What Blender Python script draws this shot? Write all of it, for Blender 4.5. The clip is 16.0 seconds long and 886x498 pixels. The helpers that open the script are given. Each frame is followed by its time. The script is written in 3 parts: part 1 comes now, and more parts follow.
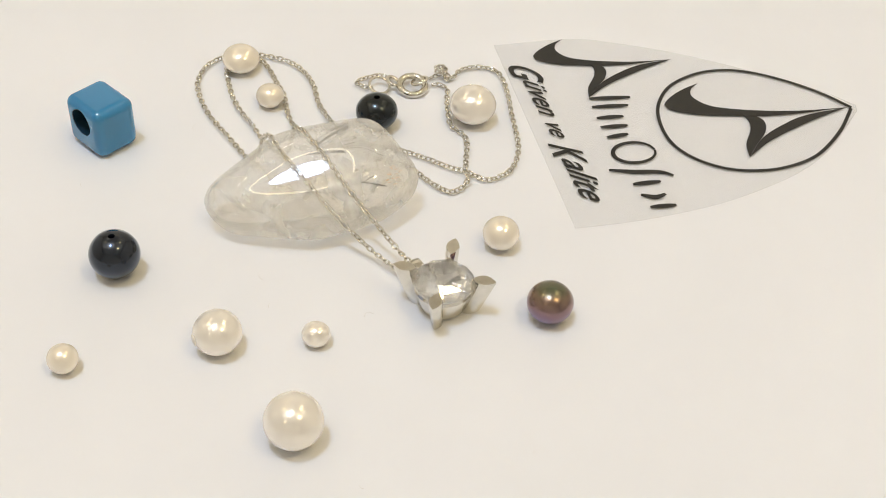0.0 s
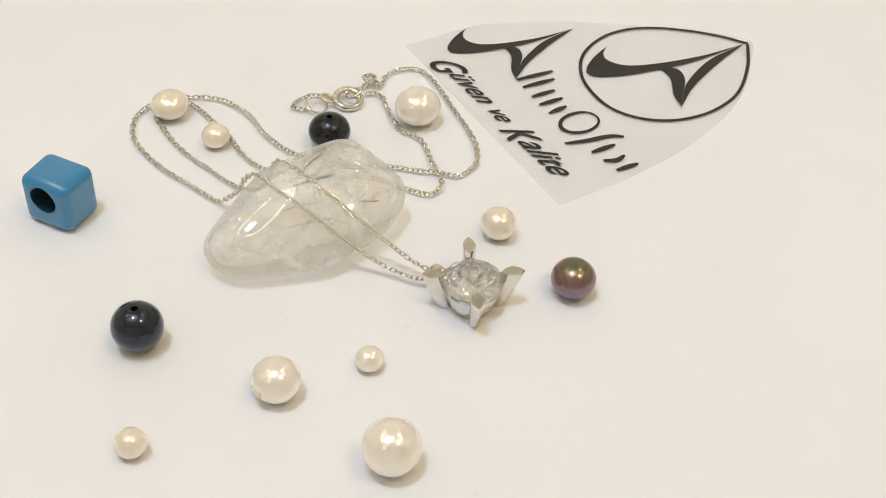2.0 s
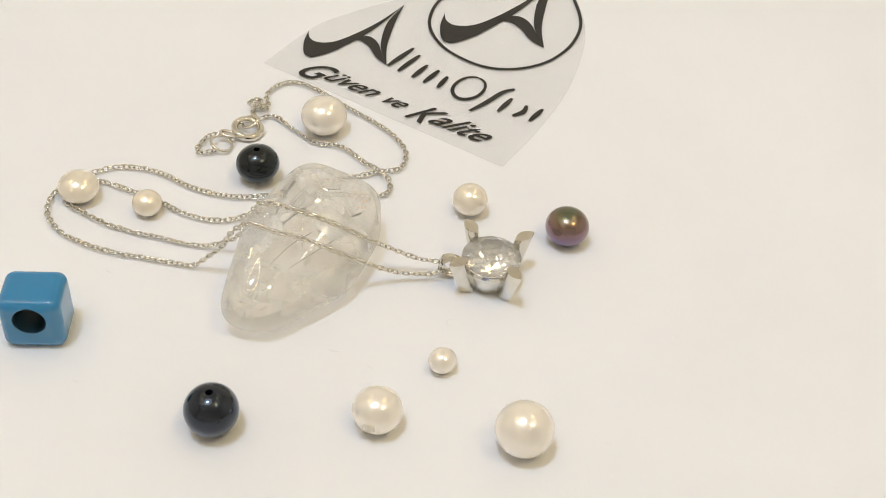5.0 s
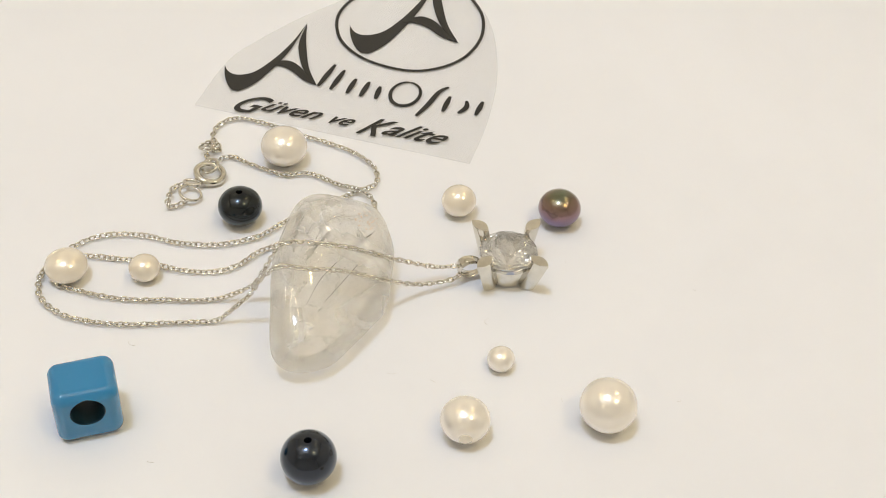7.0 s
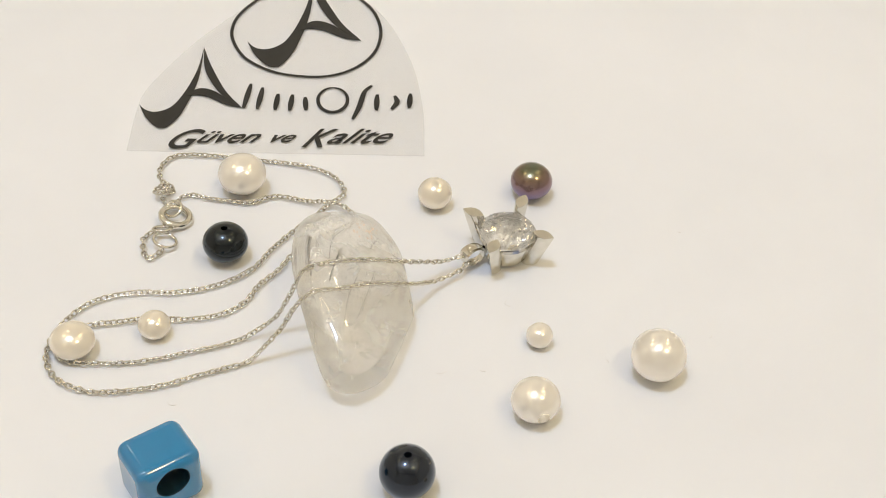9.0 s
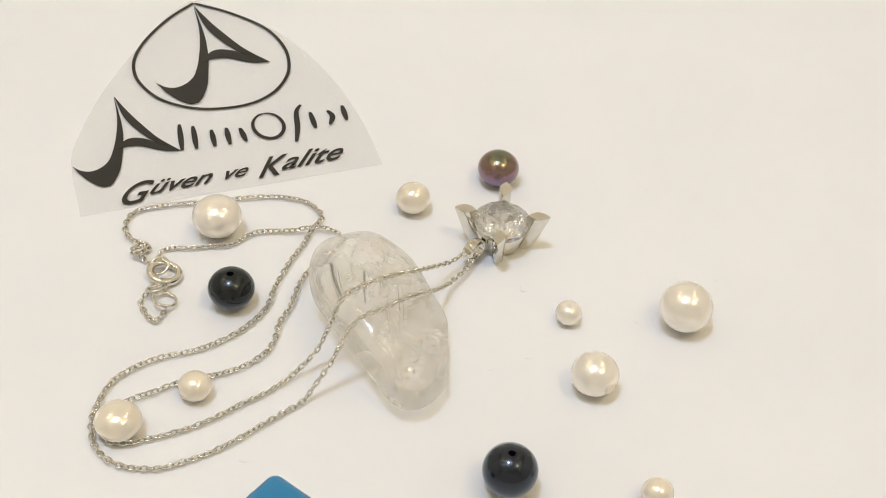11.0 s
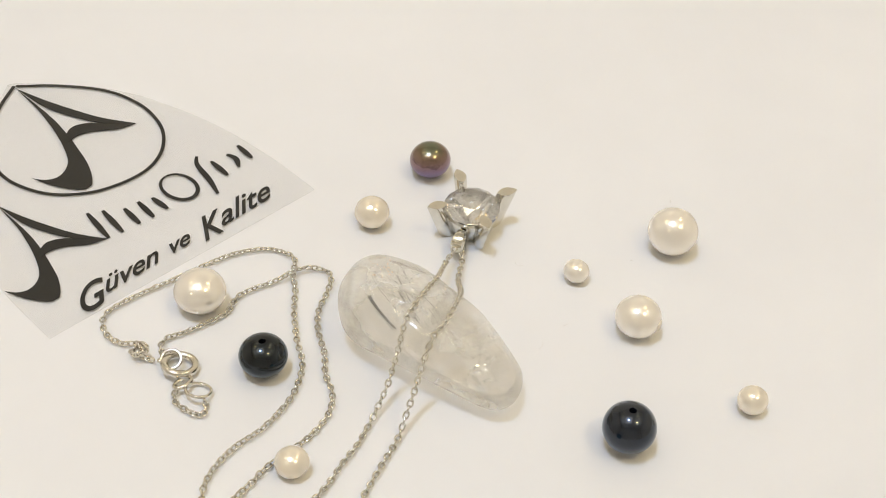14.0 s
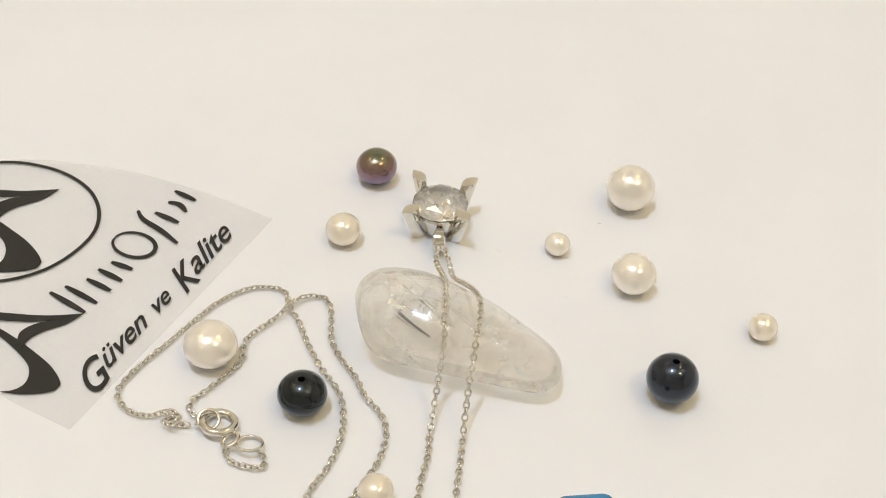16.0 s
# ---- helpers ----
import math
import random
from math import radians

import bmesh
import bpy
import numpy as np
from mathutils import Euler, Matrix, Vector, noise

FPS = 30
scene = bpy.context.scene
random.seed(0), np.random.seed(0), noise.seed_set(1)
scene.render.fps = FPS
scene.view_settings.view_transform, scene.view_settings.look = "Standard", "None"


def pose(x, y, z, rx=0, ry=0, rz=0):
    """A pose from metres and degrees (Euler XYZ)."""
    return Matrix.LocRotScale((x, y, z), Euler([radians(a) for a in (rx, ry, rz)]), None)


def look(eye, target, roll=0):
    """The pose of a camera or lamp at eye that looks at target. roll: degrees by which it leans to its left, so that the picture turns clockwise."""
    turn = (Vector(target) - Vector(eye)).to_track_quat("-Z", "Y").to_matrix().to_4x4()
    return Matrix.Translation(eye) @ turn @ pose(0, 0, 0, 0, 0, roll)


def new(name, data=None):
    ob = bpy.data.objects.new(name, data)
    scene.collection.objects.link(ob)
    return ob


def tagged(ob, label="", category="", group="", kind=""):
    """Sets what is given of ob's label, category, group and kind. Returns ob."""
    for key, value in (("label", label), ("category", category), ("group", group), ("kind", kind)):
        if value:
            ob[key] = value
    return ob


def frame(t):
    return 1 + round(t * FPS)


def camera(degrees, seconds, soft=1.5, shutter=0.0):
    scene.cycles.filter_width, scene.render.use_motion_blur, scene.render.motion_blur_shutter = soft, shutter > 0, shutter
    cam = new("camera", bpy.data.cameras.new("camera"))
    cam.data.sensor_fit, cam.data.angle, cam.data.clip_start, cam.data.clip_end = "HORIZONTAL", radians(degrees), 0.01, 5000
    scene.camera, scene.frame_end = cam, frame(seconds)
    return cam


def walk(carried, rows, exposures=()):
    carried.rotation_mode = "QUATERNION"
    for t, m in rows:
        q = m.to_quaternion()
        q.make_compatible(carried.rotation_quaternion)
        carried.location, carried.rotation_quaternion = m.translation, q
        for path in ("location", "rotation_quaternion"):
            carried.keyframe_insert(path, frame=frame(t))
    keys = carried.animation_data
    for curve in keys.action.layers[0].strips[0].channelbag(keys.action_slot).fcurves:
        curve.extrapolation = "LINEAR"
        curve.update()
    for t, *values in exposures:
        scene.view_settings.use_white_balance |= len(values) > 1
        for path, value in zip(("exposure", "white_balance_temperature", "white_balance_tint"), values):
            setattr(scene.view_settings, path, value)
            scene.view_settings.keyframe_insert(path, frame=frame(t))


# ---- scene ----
cam = camera(36.86, 16.0, soft=0.7)
CM = 0.01
# The turntable's axis is the world's origin; the plan below is drawn in centimetres with the pendant at (0, 0).
AXIS = (-0.595, 0.804)

# seconds, eye (cm), tilt up from straight down, heading, lean
HOLD = [
    (0, 0.640, -10.339, 9.708, 46.93, 0.34, 3.28), (0.5, 0.641, -10.355, 9.730, 46.95, 0.43, 3.15),
    (1, 0.639, -10.332, 9.786, 46.95, 0.65, 2.93), (1.5, 0.636, -10.274, 9.813, 46.80, 0.60, 3.07),
    (2, 0.639, -10.321, 9.843, 47.01, 0.80, 2.89), (2.5, 0.639, -10.335, 9.877, 47.06, 0.58, 3.00),
    (3, 0.639, -10.327, 9.901, 47.02, 0.67, 2.88), (3.5, 0.636, -10.280, 9.908, 46.88, 0.76, 3.27),
    (4, 0.636, -10.288, 9.881, 46.79, 0.79, 2.98), (6.5, 0.636, -10.274, 9.967, 47.22, 1.32, 3.39)]
HOLD += [
    (7, 0.638, -10.310, 10.021, 47.17, 1.91, 3.30), (7.5, 0.637, -10.290, 10.000, 47.15, 2.26, 3.20),
    (8, 0.638, -10.314, 10.026, 47.10, 2.40, 3.21), (8.5, 0.640, -10.342, 10.010, 47.28, 2.48, 3.32),
    (9, 0.639, -10.330, 10.019, 47.17, 2.31, 3.27), (11.5, 0.641, -10.366, 10.018, 47.48, 3.17, 3.30),
    (12, 0.641, -10.361, 10.015, 47.42, 3.36, 3.05), (12.5, 0.641, -10.360, 10.047, 47.33, 3.14, 3.10)]
HOLD += [
    (13, 0.639, -10.332, 10.030, 47.26, 2.90, 3.30), (13.5, 0.637, -10.299, 10.005, 47.35, 2.86, 3.19),
    (14, 0.636, -10.283, 10.009, 47.40, 3.13, 3.03), (14.5, 0.637, -10.289, 10.043, 47.29, 3.15, 2.83),
    (15, 0.638, -10.313, 10.032, 47.47, 3.19, 2.80), (15.5, 0.638, -10.308, 10.041, 47.44, 3.30, 2.80),
    (16, 0.637, -10.300, 10.069, 47.37, 2.84, 2.94)]
walk(cam, [(t, pose(x * CM, y * CM, z * CM, rx, 0, rz) @ pose(0, 0, 0, 0, 0, lean)) for t, x, y, z, rx, rz, lean in HOLD])

# how far the turntable has turned, in degrees
TURN = [(0, 0), (0.5, 4.55), (1, 9.03), (1.5, 13.33), (2, 17.62), (2.5, 21.86), (3, 26.05), (3.5, 30.94), (4, 35.26),
        (4.5, 39.75), (5, 44.25), (5.5, 48.77), (6, 53.3), (6.5, 57.84), (7, 62.59), (7.5, 67.23), (8, 71.69), (8.5, 76.21),
        (9, 80.29), (9.5, 84.7), (10, 89.15), (10.5, 93.65), (11, 98.2), (11.5, 102.76), (12, 106.97), (12.5, 111.14),
        (13, 115.35), (13.5, 119.51), (14, 124.07), (14.5, 128.39), (15, 132.75), (15.5, 137.21), (16, 141.41)]
RIDERS = []

# ---- light: the room's ceiling lamps, then added fill lamps ----
world = bpy.data.worlds.new("room_air")
scene.world = world
world.use_nodes = True
world.node_tree.nodes["Background"].inputs[0].default_value = (1.0, 0.95, 0.88, 1)
world.node_tree.nodes["Background"].inputs[1].default_value = 0.04
scene.view_settings.exposure = -0.42


def disk_lamp(name, way, watts, colour, size, height=1.75):
    data = bpy.data.lights.new(name, "AREA")
    data.shape, data.size, data.energy, data.color = "DISK", size, watts, colour
    ob = new(name, data)
    eye = Vector(way) * (height / way[2])
    ob.matrix_world = look(eye, (0, 0, 0))
    return ob


# a cool round lamp, and warm spots around it
disk_lamp("cool_lamp", (-0.15, -0.10, 0.95), 17.5, (0.55, 0.71, 1.0), 0.26, 1.9)
disk_lamp("warm_spot", (0.40, -0.22, 0.88), 8.4, (1.0, 0.77, 0.34), 0.13, 1.9)
disk_lamp("warm_spot", (0.38, 0.28, 0.87), 2.8, (1.0, 0.77, 0.34), 0.09, 1.9)
disk_lamp("warm_spot", (-0.49, 0.22, 0.84), 1.8, (1.0, 0.76, 0.32), 0.09, 1.9)
disk_lamp("warm_spot", (-0.41, -0.56, 0.71), 1.5, (1.0, 0.84, 0.55), 0.09, 1.9)
# unseen fill lamps added along three walls, brightening what metal and stone reflect
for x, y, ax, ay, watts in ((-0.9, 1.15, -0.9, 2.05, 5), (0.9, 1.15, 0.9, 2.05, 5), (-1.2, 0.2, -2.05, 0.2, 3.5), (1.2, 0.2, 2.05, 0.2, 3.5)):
    wall_fill = disk_lamp("wall_fill_lamp", (x, y, 1.9), watts, (1.0, 0.84, 0.60), 0.25, 1.9)
    wall_fill.matrix_world = look((x, y, 1.9), (ax, ay, 1.1))
# added upward fill lamps that light the ceiling, so the cut stone mirrors more
for side in (-1.2, 1.2):
    ceiling_fill = disk_lamp("ceiling_fill_lamp", (side, -0.5, 1.5), 6.5, (1.0, 0.95, 0.86), 0.30, 1.5)
    ceiling_fill.matrix_world = look((side, -0.5, 1.45), (side * 0.6, -0.3, 2.0))


# ---- materials ----
def material(name):
    m = bpy.data.materials.new(name)
    m.use_nodes = True
    return m, m.node_tree, m.node_tree.nodes["Principled BSDF"]


def add(tree, kind, **settings):
    n = tree.nodes.new(kind)
    for key, value in settings.items():
        n.inputs[key.replace("_", " ")].default_value = value
    return n


def coords(tree, space="Object"):
    return tree.nodes.new("ShaderNodeTexCoord").outputs[space]


def noise_tex(tree, scale, detail=4.0, rough=0.55):
    n = add(tree, "ShaderNodeTexNoise", Scale=scale, Detail=detail, Roughness=rough)
    tree.links.new(coords(tree), n.inputs["Vector"])
    return n.outputs["Fac"]


def ramp(tree, fac, stops):
    n = tree.nodes.new("ShaderNodeValToRGB")
    while len(n.color_ramp.elements) < len(stops):
        n.color_ramp.elements.new(0.5)
    for e, (at, c) in zip(n.color_ramp.elements, stops):
        e.position, e.color = at, (*c, 1) if len(c) == 3 else c
    tree.links.new(fac, n.inputs["Fac"])
    return n.outputs["Color"]


def relief(tree, shader, fac, strength, distance):
    n = add(tree, "ShaderNodeBump", Strength=strength, Distance=distance)
    tree.links.new(fac, n.inputs["Height"])
    tree.links.new(n.outputs["Normal"], shader.inputs["Normal"])


def white_acrylic():
    m, t, p = material("satin_white_acrylic")
    t.links.new(ramp(t, noise_tex(t, 28, 6), [(0.35, (0.80, 0.80, 0.815)), (0.65, (0.83, 0.83, 0.845))]), p.inputs["Base Color"])
    t.links.new(ramp(t, noise_tex(t, 900, 3), [(0.3, (0.30, 0.30, 0.30)), (0.7, (0.40, 0.40, 0.40))]), p.inputs["Roughness"])
    relief(t, p, noise_tex(t, 6000, 2), 0.05, 0.00004)
    return m


def painted(name, a, b, rough=0.6, scale=5):
    m, t, p = material(name)
    t.links.new(ramp(t, noise_tex(t, scale, 6), [(0.3, a), (0.7, b)]), p.inputs["Base Color"])
    p.inputs["Roughness"].default_value = rough
    return m


def pearl(name, light, deep, metal=0.42, rough=0.20, coat=1.0, gloss=0.055, lustre=(1.0, 0.95, 0.91)):
    """Nacre: a bright body under a soft tinted sheen and a thin clear skin, with faint rings and pits."""
    m, t, p = material(name)
    t.links.new(ramp(t, noise_tex(t, 160, 2), [(0.3, deep), (0.7, light)]), p.inputs["Base Color"])
    p.inputs["Metallic"].default_value = metal
    t.links.new(ramp(t, noise_tex(t, 220, 2), [(0.3, (rough * 0.92,) * 3), (0.7, (rough * 1.08,) * 3)]), p.inputs["Roughness"])
    p.inputs["IOR"].default_value = 1.65
    p.inputs["Specular Tint"].default_value = (*lustre, 1)
    p.inputs["Coat Weight"].default_value = coat
    p.inputs["Coat Roughness"].default_value = gloss
    relief(t, p, noise_tex(t, 300, 1), 0.03, 0.00003)
    return m


def peacock_pearl():
    m, t, p = material("peacock_nacre_painted_sheen")
    sep = t.nodes.new("ShaderNodeSeparateXYZ")
    t.links.new(coords(t), sep.inputs[0])
    wobble = add(t, "ShaderNodeMath")
    wobble.operation = "MULTIPLY_ADD"
    t.links.new(noise_tex(t, 260, 3), wobble.inputs[0])
    wobble.inputs[1].default_value = 0.0016
    t.links.new(sep.outputs["Z"], wobble.inputs[2])
    span = add(t, "ShaderNodeMapRange")
    span.inputs["From Min"].default_value, span.inputs["From Max"].default_value = 0.0004, 0.0050
    t.links.new(wobble.outputs[0], span.inputs["Value"])
    # The nacre's shifting sheen is painted as colour bands by height.
    t.links.new(ramp(t, span.outputs[0], [(0.0, (0.07, 0.05, 0.12)), (0.35, (0.19, 0.135, 0.26)), (0.62, (0.27, 0.17, 0.19)), (0.86, (0.26, 0.18, 0.13)), (1.0, (0.15, 0.19, 0.12))]), p.inputs["Base Color"])
    p.inputs["Metallic"].default_value, p.inputs["Roughness"].default_value = 0.9, 0.23
    p.inputs["Coat Weight"].default_value, p.inputs["Coat Roughness"].default_value = 0.6, 0.06
    return m


def silver():
    m, t, p = material("rhodium_silver")
    t.links.new(ramp(t, noise_tex(t, 900, 4), [(0.3, (0.68, 0.655, 0.59)), (0.7, (0.79, 0.765, 0.70))]), p.inputs["Base Color"])
    p.inputs["Metallic"].default_value = 1.0
    t.links.new(ramp(t, noise_tex(t, 1500, 3), [(0.3, (0.06, 0.06, 0.06)), (0.7, (0.14, 0.14, 0.14))]), p.inputs["Roughness"])
    return m


def cut_crystal():
    """A clear stone whose facets both mirror and let the lit setting show through."""
    m, t, p = material("cut_clear_stone")
    p.inputs["Base Color"].default_value = (1, 1, 1, 1)
    p.inputs["Transmission Weight"].default_value, p.inputs["Roughness"].default_value, p.inputs["IOR"].default_value = 1.0, 0.0, 1.75
    gloss = add(t, "ShaderNodeBsdfGlossy", Color=(1, 1, 1, 1), Roughness=0.01)
    clear = add(t, "ShaderNodeBsdfTransparent", Color=(1, 1, 1, 1))
    a, b = t.nodes.new("ShaderNodeMixShader"), t.nodes.new("ShaderNodeMixShader")
    a.inputs[0].default_value, b.inputs[0].default_value = 0.25, 0.12
    t.links.new(p.outputs[0], a.inputs[1])
    t.links.new(clear.outputs[0], a.inputs[2])
    t.links.new(a.outputs[0], b.inputs[1])
    t.links.new(gloss.outputs[0], b.inputs[2])
    t.links.new(b.outputs[0], t.nodes["Material Output"].inputs[0])
    return m


def facet_fire_paint():
    """The stone's lower facets as added mirrors, its split light painted as faint colours from facet to facet."""
    m, t, p = material("stone_mirror_painted_fire")
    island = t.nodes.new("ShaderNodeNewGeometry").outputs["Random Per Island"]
    fire_tint = ramp(t, island, [(0.0, (0.97, 0.97, 0.97)), (0.44, (0.88, 0.90, 0.94)), (0.56, (0.98, 0.98, 0.96)), (0.70, (0.80, 0.78, 0.76)),
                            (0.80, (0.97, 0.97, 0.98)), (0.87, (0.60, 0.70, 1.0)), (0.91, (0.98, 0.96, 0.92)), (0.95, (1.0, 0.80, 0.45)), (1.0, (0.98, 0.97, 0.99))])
    fire_tint.node.color_ramp.interpolation = "CONSTANT"
    t.links.new(fire_tint, p.inputs["Base Color"])
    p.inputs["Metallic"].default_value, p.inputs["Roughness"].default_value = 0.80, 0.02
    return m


def quartz_stone():
    """Clear quartz with cloudy veils: clear, refracting and milky portions by noise, under a polished skin."""
    m, t, p = material("cloudy_quartz")
    p.inputs["Base Color"].default_value = (0.99, 0.97, 0.925, 1)
    p.inputs["Transmission Weight"].default_value, p.inputs["Roughness"].default_value, p.inputs["IOR"].default_value = 1.0, 0.0, 1.24
    clear = add(t, "ShaderNodeBsdfTransparent", Color=(0.985, 0.975, 0.95, 1))
    milk = add(t, "ShaderNodeBsdfTranslucent", Color=(0.98, 0.96, 0.91, 1))
    cloud = add(t, "ShaderNodeBsdfDiffuse", Color=(0.98, 0.96, 0.91, 1))
    gloss = add(t, "ShaderNodeBsdfGlossy", Color=(1, 1, 1, 1), Roughness=0.025)
    facing = add(t, "ShaderNodeLayerWeight", Blend=0.22)
    skin = add(t, "ShaderNodeMapRange")
    skin.inputs["To Min"].default_value, skin.inputs["To Max"].default_value = 0.04, 0.26
    t.links.new(facing.outputs["Facing"], skin.inputs["Value"])
    a, b, c, d = (t.nodes.new("ShaderNodeMixShader") for _ in range(4))
    d.inputs[0].default_value = 0.5
    t.links.new(milk.outputs[0], d.inputs[1])
    t.links.new(cloud.outputs[0], d.inputs[2])
    a.inputs[0].default_value = 0.68
    t.links.new(p.outputs[0], a.inputs[1])
    t.links.new(clear.outputs[0], a.inputs[2])
    # broad drifting clouds broken by fine wisps
    broad = add(t, "ShaderNodeTexNoise", Scale=90, Detail=3, Roughness=0.5, Distortion=0.4)
    wisp = add(t, "ShaderNodeTexNoise", Scale=420, Detail=8, Roughness=0.66, Distortion=0.3)
    for n in (broad, wisp):
        t.links.new(coords(t), n.inputs["Vector"])
    veil = add(t, "ShaderNodeMath")
    veil.operation = "MULTIPLY"
    t.links.new(ramp(t, broad.outputs["Fac"], [(0.40, (0.14, 0.14, 0.14)), (0.72, (0.80, 0.80, 0.80))]), veil.inputs[0])
    t.links.new(ramp(t, wisp.outputs["Fac"], [(0.34, (0.50, 0.50, 0.50)), (0.66, (0.90, 0.90, 0.90))]), veil.inputs[1])
    t.links.new(veil.outputs[0], b.inputs[0])
    t.links.new(a.outputs[0], b.inputs[1])
    t.links.new(d.outputs[0], b.inputs[2])
    t.links.new(skin.outputs[0], c.inputs[0])
    t.links.new(b.outputs[0], c.inputs[1])
    t.links.new(gloss.outputs[0], c.inputs[2])
    t.links.new(c.outputs[0], t.nodes["Material Output"].inputs[0])
    return m


def enamel():
    m, t, p = material("blue_enamel")
    t.links.new(ramp(t, noise_tex(t, 90, 3), [(0.3, (0.022, 0.205, 0.42)), (0.7, (0.027, 0.23, 0.46))]), p.inputs["Base Color"])
    p.inputs["Roughness"].default_value = 0.10
    p.inputs["Coat Weight"].default_value, p.inputs["Coat Roughness"].default_value = 0.5, 0.04
    return m


def film_plastic():
    m, t, p = material("frosted_film")
    t.links.new(ramp(t, noise_tex(t, 200, 5), [(0.3, (0.84, 0.83, 0.82)), (0.7, (0.90, 0.89, 0.88))]), p.inputs["Base Color"])
    p.inputs["Roughness"].default_value = 0.30
    clear = add(t, "ShaderNodeBsdfTransparent", Color=(0.99, 0.99, 0.99, 1))
    mix = t.nodes.new("ShaderNodeMixShader")
    mix.inputs[0].default_value = 0.88
    t.links.new(p.outputs[0], mix.inputs[1])
    t.links.new(clear.outputs[0], mix.inputs[2])
    t.links.new(mix.outputs[0], t.nodes["Material Output"].inputs[0])
    return m


def plain(name, colour, rough, metal=0.0, scale=800):
    m, t, p = material(name)
    c = Vector(colour)
    t.links.new(ramp(t, noise_tex(t, scale, 4), [(0.3, tuple(c * 0.9)), (0.7, tuple(c * 1.1))]), p.inputs["Base Color"])
    p.inputs["Roughness"].default_value, p.inputs["Metallic"].default_value = rough, metal
    return m


ACRYLIC, SILVER, STONE, QUARTZ, ENAMEL, FILM = white_acrylic(), silver(), cut_crystal(), quartz_stone(), enamel(), film_plastic()
CREAM = pearl("cream_nacre", (0.925, 0.855, 0.725), (0.91, 0.825, 0.69))
WHITE = pearl("white_nacre", (0.94, 0.885, 0.795), (0.925, 0.865, 0.77))
NAVY = pearl("navy_nacre", (0.017, 0.023, 0.038), (0.013, 0.018, 0.030), 0.75, 0.20, 0.75, 0.035, (0.75, 0.86, 1.0))
BLACK = pearl("black_nacre", (0.012, 0.016, 0.020), (0.007, 0.010, 0.013), 0.75, 0.20, 0.6, 0.035, (0.8, 0.92, 1.0))
PEACOCK = peacock_pearl()
FLAW = pearl("dull_nacre", (0.86, 0.80, 0.70), (0.80, 0.74, 0.62), 0.2, 0.5, 0.0)
INK = plain("black_ink", (0.012, 0.012, 0.012), 0.35)
# Shade inside the cube bead's hole, painted as a darker blue.
BORE_SHADE = plain("bore_painted_shade", (0.008, 0.035, 0.06), 0.4)
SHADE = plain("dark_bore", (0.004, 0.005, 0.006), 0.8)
NEEDLE = plain("dark_needle", (0.035, 0.030, 0.028), 0.4)
RUST = plain("rust_stain", (0.72, 0.38, 0.12), 0.6)
VEIL = plain("white_fracture", (0.88, 0.88, 0.86), 0.10, 0.45)
DUST = plain("lint", (0.76, 0.74, 0.71), 0.9)
GLOW = plain("lit_opal_tube", (0.8, 0.8, 0.8), 0.4)
GLOW.node_tree.nodes["Principled BSDF"].inputs["Emission Color"].default_value = (1.0, 0.88, 0.66, 1)
GLOW.node_tree.nodes["Principled BSDF"].inputs["Emission Strength"].default_value = 8.0
WALL = painted("warm_white_wall", (0.82, 0.80, 0.76), (0.86, 0.84, 0.80))
CEIL = painted("white_ceiling", (0.84, 0.83, 0.80), (0.88, 0.87, 0.84))
# Unseen table and floor, made pale to bounce light up to the ceiling.
BOARD = painted("white_bounce_board", (0.76, 0.74, 0.70), (0.80, 0.78, 0.74), 0.4, 9)
FLOOR = painted("pale_bounce_floor", (0.56, 0.53, 0.48), (0.64, 0.61, 0.56), 0.5, 3)


# ---- building blocks ----
def mesh_of(bm, name, mat, smooth=True, sharp=None):
    bmesh.ops.recalc_face_normals(bm, faces=bm.faces)
    data = bpy.data.meshes.new(name)
    bm.to_mesh(data)
    bm.free()
    data.materials.append(mat)
    if smooth:
        data.shade_smooth()
        if sharp:
            data.set_sharp_from_angle(angle=radians(sharp))
    return data


def part(name, bm, mat, parent, label="", smooth=True, sharp=None):
    ob = new(name, mesh_of(bm, name, mat, smooth, sharp))
    ob.parent = parent
    return tagged(ob, label)


def spot(x, y, z=0.0, turn=0.0):
    """A pose on the turntable from the plan's centimetres and degrees."""
    return pose((x - AXIS[0]) * CM, (y - AXIS[1]) * CM, z * CM, 0, 0, turn)


def ride(ob, m):
    ob.matrix_basis = m
    RIDERS.append(ob)
    return ob


def lathe(profile, seg=48):
    """Turns a profile of (radius, height) in centimetres about z."""
    bm = bmesh.new()
    rings = []
    for r, z in profile:
        if r < 1e-6:
            rings.append([bm.verts.new((0, 0, z * CM))])
        else:
            rings.append([bm.verts.new((r * CM * math.cos(a), r * CM * math.sin(a), z * CM)) for a in (2 * math.pi * k / seg for k in range(seg))])
    for lo, hi in zip(rings, rings[1:]):
        for k in range(seg):
            loop = [lo[k % len(lo)], lo[(k + 1) % len(lo)], hi[(k + 1) % len(hi)], hi[k % len(hi)]]
            loop = list(dict.fromkeys(loop))
            if len(loop) > 2:
                bm.faces.new(loop)
    return bm


def box(lx, ly, lz, bevel=0.0, segments=3):
    bm = bmesh.new()
    bmesh.ops.create_cube(bm, size=1, matrix=Matrix.Diagonal((lx, ly, lz, 1)))
    if bevel:
        bmesh.ops.bevel(bm, geom=bm.edges[:], offset=bevel, segments=segments, profile=0.5, affect="EDGES")
    return bm


